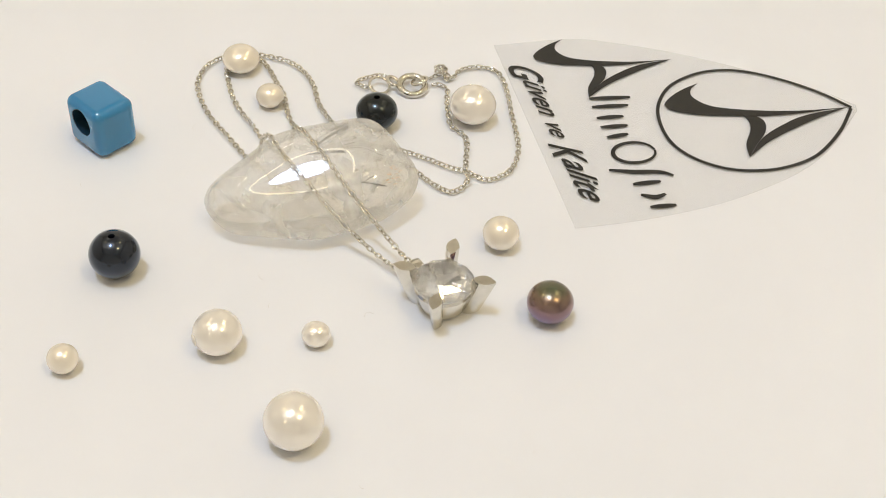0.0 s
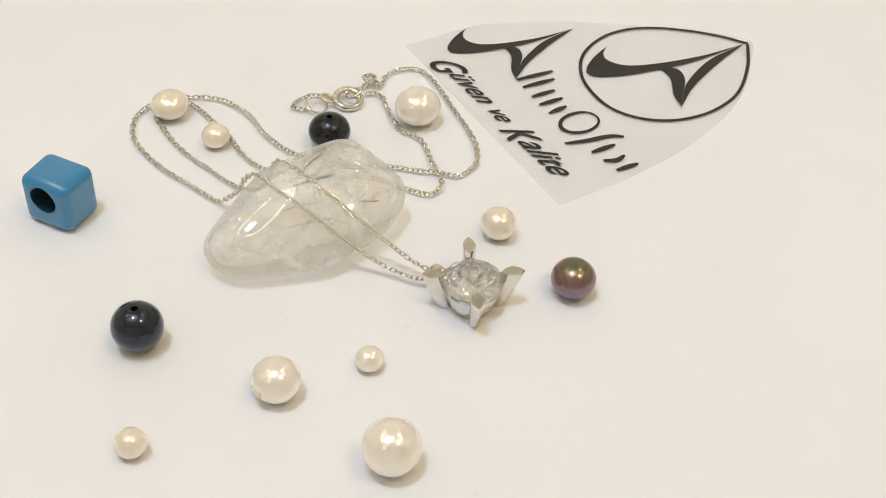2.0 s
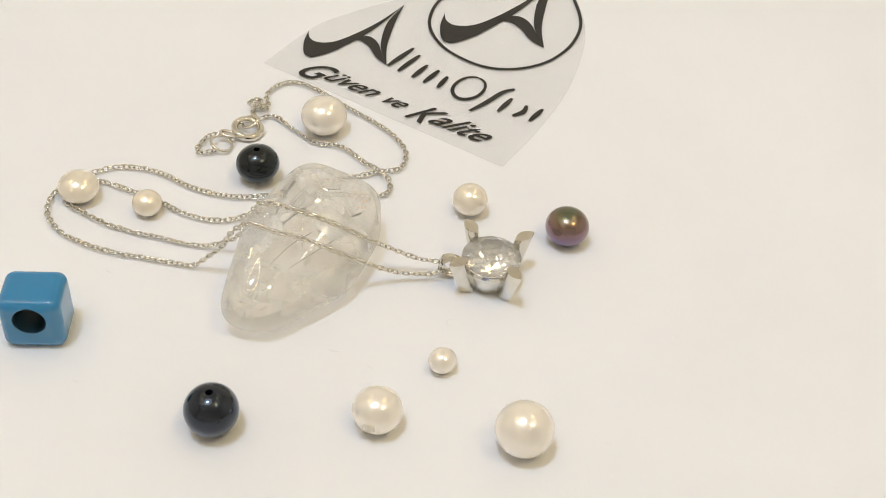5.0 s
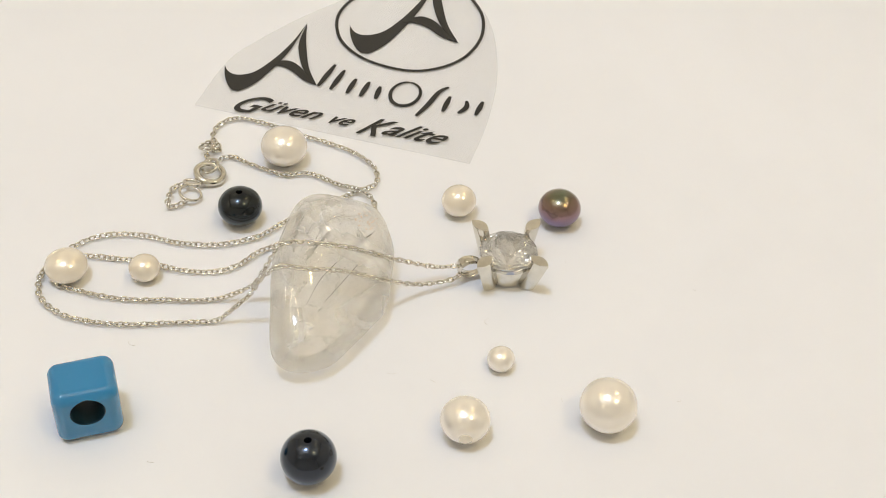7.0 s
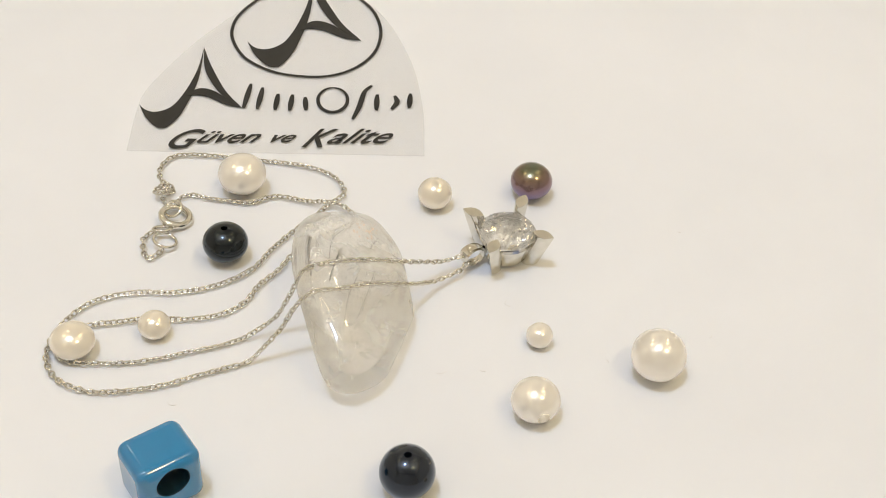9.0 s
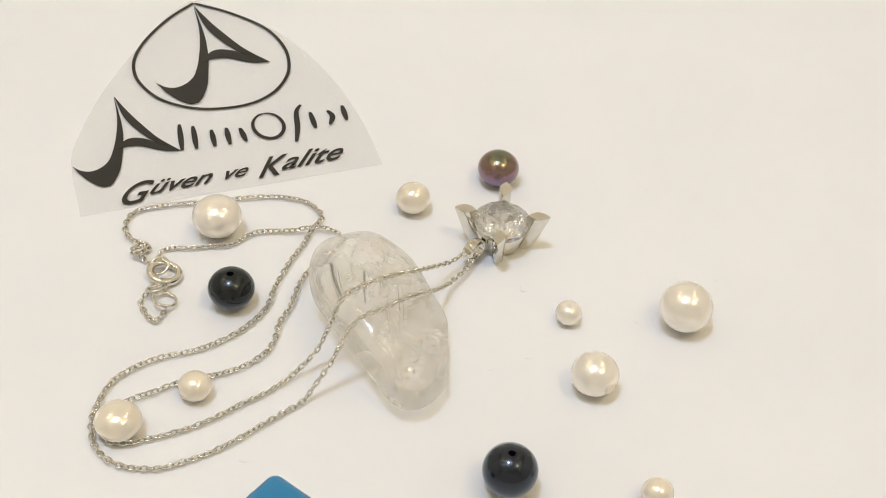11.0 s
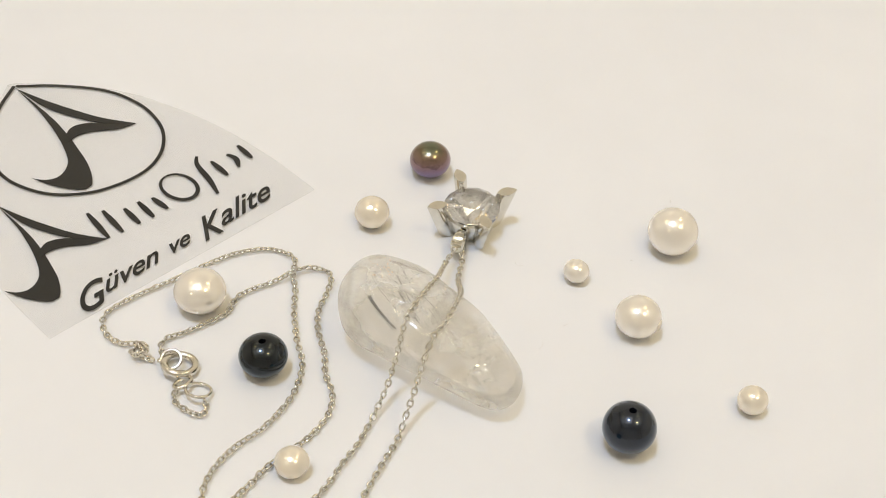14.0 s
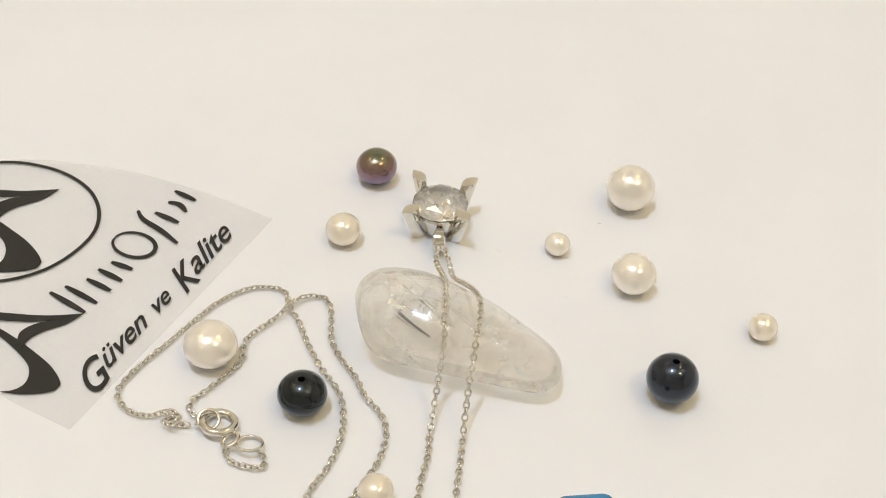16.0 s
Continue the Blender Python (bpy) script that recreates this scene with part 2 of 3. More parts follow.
def tube(points, radius, seg=6, closed=False, bm=None, flat=1.0):
    """A round wire along points in metres."""
    bm = bm or bmesh.new()
    pts = [Vector(p) for p in points]
    n, rings, side = len(pts), [], None
    for k, p in enumerate(pts):
        ahead = (pts[(k + 1) % n] if closed or k < n - 1 else p) - (pts[k - 1] if closed or k else p)
        ahead.normalize()
        side = (side - ahead * side.dot(ahead)).normalized() if side else ahead.orthogonal().normalized()
        up = ahead.cross(side)
        r = radius[k] if isinstance(radius, list) else radius
        rings.append([bm.verts.new(p + r * (math.cos(a) * side + flat * math.sin(a) * up)) for a in (2 * math.pi * j / seg for j in range(seg))])
    for k in range(n if closed else n - 1):
        lo, hi = rings[k], rings[(k + 1) % n]
        for j in range(seg):
            bm.faces.new((lo[j], lo[(j + 1) % seg], hi[(j + 1) % seg], hi[j]))
    if not closed:
        bm.faces.new(rings[0][::-1]), bm.faces.new(rings[-1])
    return bm


def ring_points(radius, count=20, squash=1.0):
    return [(radius * math.cos(a), radius * squash * math.sin(a), 0) for a in (2 * math.pi * k / count for k in range(count))]


def glide(points, step):
    """Even steps along a smooth curve through points."""
    pts = [Vector(p) for p in points]
    pts = [2 * pts[0] - pts[1]] + pts + [2 * pts[-1] - pts[-2]]
    fine = []
    for a, b, c, d in zip(pts, pts[1:], pts[2:], pts[3:]):
        for k in range(16):
            u = k / 16
            fine.append(0.5 * (2 * b + (c - a) * u + (2 * a - 5 * b + 4 * c - d) * u * u + (3 * b - a - 3 * c + d) * u**3))
    fine.append(pts[-2])
    out, left = [fine[0]], step
    for a, b in zip(fine, fine[1:]):
        span = (b - a).length
        while span >= left and span > 0:
            a = a + (b - a) * (left / span)
            out.append(a)
            span, left = span - left, step
        left -= span
    return out


# ---- the room: unseen, kept pale so that it bounces light ----
def room():
    def slab(name, size, at, mat, label, category):
        ob = new(name, mesh_of(box(*size), name, mat, False))
        ob.location = at
        return tagged(ob, label, category, kind="structure")

    slab("floor", (4.2, 4.2, 0.1), (0, 0, -0.86), FLOOR, "unseen floor under the table, made pale to bounce light", "floor")
    slab("wall_north", (4.2, 0.1, 2.8), (0, 2.1, 0.59), WALL, "plain warm white wall", "wall")
    slab("wall_south", (4.2, 0.1, 2.8), (0, -2.1, 0.59), WALL, "plain warm white wall", "wall")
    slab("wall_east", (0.1, 4.1, 2.8), (2.1, 0, 0.59), WALL, "plain warm white wall", "wall")
    slab("wall_west", (0.1, 4.1, 2.8), (-2.1, 0, 0.59), WALL, "plain warm white wall", "wall")
    slab("ceiling", (4.3, 4.3, 0.1), (0, 0, 2.04), CEIL, "plain white ceiling", "ceiling")
    lamp = tagged(new("ring_lamp"), "glowing white ring lamp fixed under the ceiling", "lamp")
    lamp.location = (-0.31, -0.21, 1.965)
    part("ring_tube", tube(ring_points(0.42, 64), 0.024, 12, True), GLOW, lamp, "glowing opal tube")
    table = tagged(new("table"), "unseen table carrying the turntable, made white to bounce light", "table")
    table.location = (0, 0, -0.81)
    top = part("tabletop", box(1.2, 0.8, 0.03, 0.004), BOARD, table, smooth=False)
    top.location = (0, 0, 0.765)
    for sx in (-1, 1):
        for sy in (-1, 1):
            leg = part("leg", box(0.05, 0.05, 0.75, 0.004), BOARD, table, smooth=False)
            leg.location = (0.54 * sx, 0.34 * sy, 0.375)


def turntable():
    base = tagged(new("turntable"), "round satin white turntable, slowly turning", "turntable")
    part("platter", lathe([(0, -0.6), (12.55, -0.6), (12.6, -0.1), (12.5, 0), (6, 0), (0, 0)], 96), ACRYLIC, base, "satin white acrylic top", True, 30)
    part("rim", lathe([(12.0, -3.0), (12.8, -3.0), (13.0, -2.9), (13.0, -0.3), (12.9, -0.15), (12.64, -0.15), (12.6, -0.6), (12.0, -0.62), (12.0, -3.0)], 96), ACRYLIC, base, "white rim", True, 30)
    ride(base, pose(0, 0, 0))


# ---- pearls and beads ----
def pearl_profile(rh, rv, bore=0.0):
    """From the foot up; a bored bead dips into its drill hole at the top."""
    steps = 28
    prof = [(rh * math.sin(math.pi * k / steps), rv - rv * math.cos(math.pi * k / steps)) for k in range(steps + 1)]
    prof[0], prof[-1] = (0, prof[0][1]), (0, prof[-1][1])
    if bore:
        prof = [q for q in prof[:-1] if not (q[0] < bore * 1.25 and q[1] > rv)]
        prof += [(bore * 1.2, 2 * rv - 0.004), (bore, 2 * rv - 0.012), (bore, 1.2 * rv), (0, 1.2 * rv)]
    return prof


def pearl_thing(name, x, y, rh, rv, mat, label, category, turn=0, bore=0.0, uneven=0.02, group="loose pearls"):
    bm = lathe(pearl_profile(rh, rv, bore), 44)
    for v in bm.verts:
        n = noise.noise(v.co * 260 + Vector((x, y, 0)))
        k = 1 + uneven * n
        v.co.x, v.co.y = v.co.x * k, v.co.y * (2 - k)
    ob = new(name, mesh_of(bm, name, mat, True, 50))
    tagged(ob, label, category, group)
    return ride(ob, spot(x, y, 0, turn))


def pearls():
    pearl_thing("pearl", -2.647, 3.870, 0.227, 0.165, CREAM, "flattened cream pearl lying against the looped chain", "pearl", uneven=0.03)
    pearl_thing("pearl", -2.195, 3.190, 0.167, 0.139, CREAM, "small cream pearl lying beside the chain", "pearl")
    pearl_thing("pearl", 0.225, 3.143, 0.276, 0.222, WHITE, "large flattened white pearl inside the chain's loop", "pearl", uneven=0.03)
    pearl_thing("pearl", 0.591, 0.961, 0.199, 0.179, CREAM, "cream pearl near the pendant", "pearl")
    pearl_thing("peacock_pearl", 1.099, -0.058, 0.240, 0.207, PEACOCK, "dark peacock pearl, its green, copper and purple shimmer painted on", "pearl")
    spotted = pearl_thing("pearl", -2.150, -0.758, 0.245, 0.216, WHITE, "round white pearl with a small flat blemish", "pearl")
    away = Vector((-0.816, -0.49, 0.0)).normalized()
    flaw = part("blemish", lathe([(0, -0.01), (0.055, -0.012), (0.062, -0.004), (0.055, 0.003), (0, 0.004)], 20), FLAW, spotted, "small flat blemish")
    flaw.matrix_basis = Matrix.Translation(Vector((away.x * 0.243, away.y * 0.243, 0.216 + away.z * 0.213)) * CM) @ away.to_track_quat("Z", "Y").to_matrix().to_4x4()
    pearl_thing("pearl", -1.206, -0.618, 0.143, 0.125, WHITE, "tiny wrinkled white pearl on the white turntable", "pearl", uneven=0.05)
    pearl_thing("pearl", -3.564, -1.157, 0.154, 0.145, CREAM, "tiny cream pearl on the white turntable", "pearl")
    pearl_thing("pearl", -1.268, -1.838, 0.283, 0.265, WHITE, "largest round white pearl with a pink sheen", "pearl")
    pearl_thing("bead", -3.362, 0.203, 0.262, 0.254, NAVY, "glossy navy blue pearl bead drilled on top", "bead", bore=0.03, uneven=0.01)
    pearl_thing("bead", -0.896, 2.917, 0.247, 0.210, BLACK, "glossy flattened black pearl bead drilled on top", "bead", bore=0.03, uneven=0.01)


def cube_bead():
    lx, ly, lz = 0.54 * CM, 0.62 * CM, 0.62 * CM
    body = bpy.data.objects.new("cube_bead", mesh_of(box(lx, ly, lz, 0.11 * CM, 6), "cube_bead", ENAMEL))
    cutter_bm = bmesh.new()
    bmesh.ops.create_cone(cutter_bm, cap_ends=True, segments=40, radius1=0.164 * CM, radius2=0.164 * CM, depth=2 * CM, matrix=pose(0, 0, 0.085 * CM, 0, 90, 0))
    cutter = bpy.data.objects.new("drill", mesh_of(cutter_bm, "drill", BORE_SHADE))
    scene.collection.objects.link(body), scene.collection.objects.link(cutter)
    cut = body.modifiers.new("bore", "BOOLEAN")
    cut.object, cut.operation, cut.solver, cut.material_mode = cutter, "DIFFERENCE", "EXACT", "TRANSFER"
    data = bpy.data.meshes.new_from_object(body.evaluated_get(bpy.context.evaluated_depsgraph_get()))
    bpy.data.objects.remove(body), bpy.data.objects.remove(cutter)
    data.shade_smooth()
    data.set_sharp_from_angle(angle=radians(40))
    thing = new("cube_bead")
    ob = new("bead_body", data)
    ob.parent = thing
    part("bore", lathe([(0.1635, -0.262), (0.1635, 0.262), (0.158, 0.262), (0.158, -0.262), (0.1635, -0.262)], 40), BORE_SHADE, thing, "hole through the bead, its shade painted dark blue", True, 40).matrix_basis = pose(0, 0, 0.085 * CM, 0, 90, 0)
    even = ob.modifiers.new("even", "WEIGHTED_NORMAL")
    even.keep_sharp, even.weight = True, 100
    tagged(thing, "glossy sky blue cube bead with a wide round hole", "bead")
    ride(thing, spot(-3.980, 2.340, 0.31, 49.4))


# ---- the quartz ----
QC = (-1.40, 1.31)
# rounded bulges of the pebble: place and radius in centimetres
BULGES = [(-0.677, 1.515, 0.359, 0.321), (-0.845, 1.256, 0.321, 0.279), (-2.314, 1.119, 0.280, 0.246), (-2.201, 0.860, 0.182, 0.113),
          (-1.043, 1.724, 0.350, 0.345), (-1.370, 0.765, 0.200, 0.081), (-0.987, 1.778, 0.595, 0.295), (-1.850, 1.660, 0.730, 0.075)]


def pebble_mesh():
    """The taut skin over the bulges, evened out and tumbled smooth."""
    bm = bmesh.new()
    for x, y, z, r in BULGES:
        bmesh.ops.create_icosphere(bm, subdivisions=3, radius=r * CM, matrix=pose((x - QC[0]) * CM, (y - QC[1]) * CM, z * CM))
    hull = bmesh.ops.convex_hull(bm, input=bm.verts)
    loose = {g for g in hull["geom_interior"] + hull["geom_unused"] if isinstance(g, bmesh.types.BMVert)}
    bmesh.ops.delete(bm, geom=list(loose), context="VERTS")
    was = [[edge(v.co[k] for v in bm.verts) for k in range(3)] for edge in (min, max)]
    raw = bpy.data.objects.new("pebble", mesh_of(bm, "pebble", QUARTZ))
    scene.collection.objects.link(raw)
    even = raw.modifiers.new("even", "REMESH")
    even.mode, even.voxel_size, even.use_smooth_shade = "VOXEL", 0.028 * CM, True
    tumble = raw.modifiers.new("tumble", "SMOOTH")
    tumble.factor, tumble.iterations = 0.5, 150
    data = bpy.data.meshes.new_from_object(raw.evaluated_get(bpy.context.evaluated_depsgraph_get()))
    bpy.data.objects.remove(raw)
    low = [min(v.co[k] for v in data.vertices) for k in range(3)]
    high = [max(v.co[k] for v in data.vertices) for k in range(3)]
    for v in data.vertices:
        for k in range(3):
            v.co[k] = was[0][k] + (v.co[k] - low[k]) * (was[1][k] - was[0][k]) / (high[k] - low[k])
        v.co += Vector((v.co.x + 0.0005, v.co.y, 0)) * (0.028 + noise.noise(v.co * 150) * 0.02)
    data.shade_smooth()
    # polished skin: the shading rolls evenly over the flats
    ends = np.empty(len(data.edges) * 2, dtype=np.int32)
    data.edges.foreach_get("vertices", ends)
    one, two = ends[::2], ends[1::2]
    n = np.array([v.normal for v in data.vertices])
    for _ in range(130):
        total = n.copy()
        np.add.at(total, one, n[two])
        np.add.at(total, two, n[one])
        n = total / np.linalg.norm(total, axis=1)[:, None]
    data.normals_split_custom_set_from_vertices([tuple(v) for v in n])
    return data


def inside(x, y, z):
    return ((x - QC[0]) * CM, (y - QC[1]) * CM, z * CM)


def quartz():
    stone = tagged(new("quartz_pebble"), "tumbled clear quartz pebble with cloudy veils and dark needles", "stone")
    ride(stone, spot(*QC))
    body = new("pebble_body", pebble_mesh())
    body.parent = stone
    tagged(body, "clear tumbled quartz body")

    def needle(a, b, bend, thick):
        mid = (Vector(a) + Vector(b)) / 2 + Vector(bend)
        path = glide([inside(*a), inside(*mid), inside(*b)], 0.06 * CM)
        part("needle", tube(path, [thick * CM * (1.0 - 0.6 * k / len(path)) for k in range(len(path))], 5), NEEDLE, stone, "dark mineral needle")

    needle((-1.13, 1.86, 0.77), (-1.50, 1.73, 0.56), (0.02, 0.03, 0.03), 0.019)
    needle((-1.14, 1.53, 0.70), (-1.60, 1.52, 0.62), (0, 0.01, 0), 0.013)
    needle((-0.68, 1.31, 0.44), (-1.22, 1.37, 0.42), (0, 0.01, 0.01), 0.009)
    needle((-0.80, 1.40, 0.50), (-1.15, 1.25, 0.36), (0.02, 0, 0), 0.004)
    needle((-1.05, 1.80, 0.62), (-1.42, 1.70, 0.52), (0, 0.02, 0), 0.005)
    needle((-0.72, 1.62, 0.60), (-1.30, 1.62, 0.60), (0.02, 0.05, 0.06), 0.005)
    needle((-0.95, 1.20, 0.40), (-1.75, 1.18, 0.36), (0, -0.02, 0.03), 0.005)
    needle((-1.35, 1.30, 0.55), (-1.95, 1.25, 0.45), (0.02, 0.03, 0.02), 0.004)
    stain = random.Random(5)
    for _ in range(14):
        c = Vector((-0.61 + stain.uniform(-0.06, 0.07), 1.45 + stain.uniform(-0.12, 0.10), 0.49 + stain.uniform(-0.06, 0.05)))
        part("rust_fleck", tube([inside(*c), inside(*(c + Vector((0.018, stain.uniform(-0.02, 0.02), 0.004))))], 0.006 * CM, 5), RUST, stone, "rusty fleck")

    rng = random.Random(11)
    for x, y, z, size, count in ((-2.30, 1.12, 0.27, 0.16, 16), (-2.0, 1.15, 0.35, 0.20, 10), (-1.45, 1.25, 0.42, 0.28, 10), (-1.15, 1.45, 0.55, 0.20, 10), (-0.75, 1.45, 0.40, 0.16, 10)):
        for _ in range(count):
            c = Vector((x + rng.uniform(-size, size), y + rng.uniform(-size, size) * 0.7, z + rng.uniform(-0.1, 0.1)))
            tilt = Euler((rng.uniform(-0.9, 0.9), rng.uniform(-0.9, 0.9), rng.uniform(0, 6.3))).to_matrix()
            bm, n = bmesh.new(), 9
            wide = rng.choice((0.010, 0.014, 0.02, 0.03, 0.055))
            rim = []
            for k in range(n):
                a = 2 * math.pi * k / n
                r = wide * rng.uniform(0.5, 1.1)
                rim.append(tilt @ Vector((r * 1.6 * math.cos(a), r * 0.6 * math.sin(a), rng.uniform(-0.006, 0.006))))
            up = [bm.verts.new((Vector(inside(*(c + v))))) for v in rim]
            dn = [bm.verts.new((Vector(inside(*(c + v * 0.9 + tilt @ Vector((0, 0, 0.004))))))) for v in rim]
            bm.faces.new(up), bm.faces.new(dn[::-1])
            for k in range(n):
                bm.faces.new((up[k], up[(k + 1) % n], dn[(k + 1) % n], dn[k]))
            part("fracture", bm, VEIL, stone, "pale inner fracture", False)


# ---- the necklace ----
def strand(*runs):
    return [((x - AXIS[0]) * CM, (y - AXIS[1]) * CM, (z if z is not None else 0.04) * CM) for run in runs for x, y, z in run]


def flat(*pairs):
    return [(x, y, 0.04) for x, y in pairs]


OVER_NEAR = [(-0.37, 0.35, 0.14), (-0.48, 0.40, 0.10), (-0.76, 0.61, 0.14), (-1.06, 0.76, 0.34), (-1.29, 0.90, 0.52), (-1.57, 1.12, 0.72),
             (-1.78, 1.35, 0.78), (-1.93, 1.57, 0.82), (-2.04, 1.73, 0.65), (-2.10, 1.84, 0.41), (-2.17, 1.94, 0.27), (-2.24, 2.04, 0.14)]
NEAR_LOOP = flat((-2.32, 2.14), (-2.46, 2.32), (-2.63, 2.55), (-2.81, 2.78), (-2.95, 3.01), (-3.06, 3.26), (-3.12, 3.47), (-3.11, 3.71),
                 (-3.04, 3.90), (-2.89, 4.05), (-2.73, 4.12), (-2.51, 4.15), (-2.32, 4.12), (-2.10, 4.05), (-1.95, 3.94))
NEAR_RUN = flat((-1.81, 3.76), (-1.70, 3.52), (-1.62, 3.23), (-1.45, 2.92), (-1.27, 2.72), (-1.02, 2.55), (-0.70, 2.47), (-0.30, 2.32),
                (-0.02, 2.18), (0.20, 2.11), (0.41, 1.99), (0.57, 2.06))
NEAR_TAIL = flat((0.71, 2.22), (0.78, 2.53), (0.76, 2.85), (0.69, 3.30), (0.65, 3.62), (0.57, 3.99), (0.45, 4.14), (0.23, 4.17), (0.05, 4.08),
                 (-0.02, 3.94), (-0.11, 3.86), (-0.17, 3.98), (-0.27, 3.91), (-0.37, 3.83))
OVER_FAR = [(-0.36, 0.42, 0.20), (-0.49, 0.60, 0.19), (-0.78, 0.84, 0.38), (-0.98, 1.00, 0.53), (-1.20, 1.22, 0.69), (-1.41, 1.46, 0.79),
            (-1.57, 1.65, 0.83), (-1.68, 1.76, 0.82), (-1.73, 1.83, 0.64), (-1.77, 1.90, 0.47), (-1.83, 2.00, 0.26), (-1.93, 2.15, 0.13)]
FAR_LOOP = flat((-2.05, 2.32), (-2.22, 2.53), (-2.34, 2.73), (-2.50, 2.96), (-2.66, 3.26), (-2.76, 3.57), (-2.82, 3.83), (-2.75, 4.01),
                (-2.60, 4.07), (-2.45, 4.06), (-2.29, 3.84), (-2.18, 3.60), (-2.06, 3.37), (-1.96, 3.00), (-1.85, 2.75), (-1.70, 2.56))
FAR_RUN = flat((-1.50, 2.45), (-1.26, 2.41), (-1.00, 2.30), (-0.68, 2.22), (-0.43, 2.10), (-0.22, 1.90), (-0.03, 1.76), (0.10, 1.77))
FAR_TAIL = [(0.21, 1.94, 0.06), (0.18, 2.13, 0.10), (0.18, 2.32, 0.05)] + flat((0.18, 2.64), (0.13, 2.80), (-0.02, 2.95), (-0.06, 3.17), (-0.09, 3.47), (-0.09, 3.65), (-0.18, 3.75), (-0.33, 3.74))
END_TAIL = flat((-0.80, 3.82), (-0.93, 3.87), (-1.04, 3.83), (-1.16, 3.76), (-1.21, 3.69), (-1.12, 3.62), (-1.00, 3.60))
CLUMP = [(-0.09, 3.90, 0.05), (-0.13, 4.02, 0.08), (-0.22, 4.04, 0.11), (-0.26, 3.95, 0.12), (-0.19, 3.89, 0.12), (-0.12, 3.95, 0.14), (-0.18, 4.00, 0.15)]
PITCH, LINK_L, LINK_W, WIRE = 0.060, 0.046, 0.037, 0.0098


def link_mesh():
    n = 12
    pts = []
    for k in range(n):
        a = 2 * math.pi * k / n
        c, s = math.cos(a), math.sin(a)
        pts.append(((LINK_L - WIRE) * math.copysign(abs(c) ** 0.8, c) * CM, (LINK_W - WIRE) * math.copysign(abs(s) ** 0.8, s) * CM, 0))
    return mesh_of(tube(pts, WIRE * CM, 6, True), "link", SILVER)


def link_poses(path, seed):
    rng = random.Random(seed)
    steps = glide(path, PITCH * CM)
    out = []
    for k, (a, b) in enumerate(zip(steps, steps[1:])):
        x = (b - a).normalized()
        y = Vector((0, 0, 1)).cross(x).normalized()
        m = Matrix((x, y, x.cross(y))).transposed().to_4x4()
        out.append(Matrix.Translation((a + b) / 2) @ m @ pose(0, 0, 0, (78 if k % 2 else 4) + rng.uniform(-14, 14), rng.uniform(-5, 5), rng.uniform(-5, 5)))
    return out


def necklace():
    chain = tagged(new("necklace_chain"), "fine silver cable chain draped over quartz, looped on the turntable", "chain")
    ride(chain, pose(0, 0, 0))
    data = link_mesh()
    near = link_poses(strand(OVER_NEAR, NEAR_LOOP, NEAR_RUN, NEAR_TAIL), 3)
    far = link_poses(strand(OVER_FAR, FAR_LOOP, FAR_RUN, FAR_TAIL), 4)
    poses = near + far + link_poses(strand(END_TAIL), 5) + link_poses(strand(CLUMP), 6)
    poses.sort(key=lambda m: m.translation.y)
    single, rest = poses[:290], poses[290:]
    for m in single:
        ob = new("link", data)
        ob.parent, ob.matrix_basis = chain, m
    bm = bmesh.new()
    for m in rest:
        old = len(bm.verts)
        bm.from_mesh(data)
        bm.verts.ensure_lookup_table()
        bmesh.ops.transform(bm, matrix=m, verts=bm.verts[old:])
    tagged(part("link_run", bm, SILVER, chain, "fine silver links near the clasp"), kind="stuff")

    def hoop(name, x, y, z, radius, wire, tilt, turn, label, squash=1.0):
        ob = part(name, tube(ring_points(radius * CM, 28, squash), wire * CM, 10, True), SILVER, chain, label)
        ob.matrix_basis = spot(x, y, z) @ pose(0, 0, 0, tilt, 0, turn)
        return ob

    hoop("spring_ring", -0.52, 3.66, 0.07, 0.155, 0.042, 12, 20, "thick silver spring ring clasp")
    hoop("jump_ring", -0.44, 3.72, 0.10, 0.10, 0.018, -25, 60, "small silver jump ring")
    hoop("jump_ring", -0.76, 3.72, 0.07, 0.095, 0.024, 20, 110, "small silver jump ring", 0.75)
    hoop("jump_ring", -0.92, 3.62, 0.07, 0.125, 0.017, 18, 40, "thin silver jump ring")
    barrel = part("clasp_tongue", box(0.10 * CM, 0.045 * CM, 0.03 * CM, 0.008 * CM), SILVER, chain, "flat silver clasp tongue", True, 40)
    barrel.matrix_basis = spot(-0.40, 3.80, 0.08, 55)


def brilliant(radius):
    """A round brilliant cut: table, crown, girdle and pavilion facets as the hull of its corners."""
    bm = bmesh.new()
    for count, r, z, shift in ((8, 0.56, 0.33, 0.5), (8, 0.80, 0.215, 0.0), (16, 1.0, 0.03, 0.0), (16, 1.0, -0.02, 0.0), (16, 0.66, -0.36, 0.5), (8, 0.30, -0.66, 0.0)):
        for k in range(count):
            a = 2 * math.pi * (k + shift) / count
            bm.verts.new((r * radius * math.cos(a) * CM, r * radius * math.sin(a) * CM, z * radius * CM))
    bm.verts.new((0, 0, -0.84 * radius * CM))
    bmesh.ops.convex_hull(bm, input=bm.verts)
    bmesh.ops.dissolve_limit(bm, angle_limit=radians(0.5), verts=bm.verts, edges=bm.edges)
    return bm


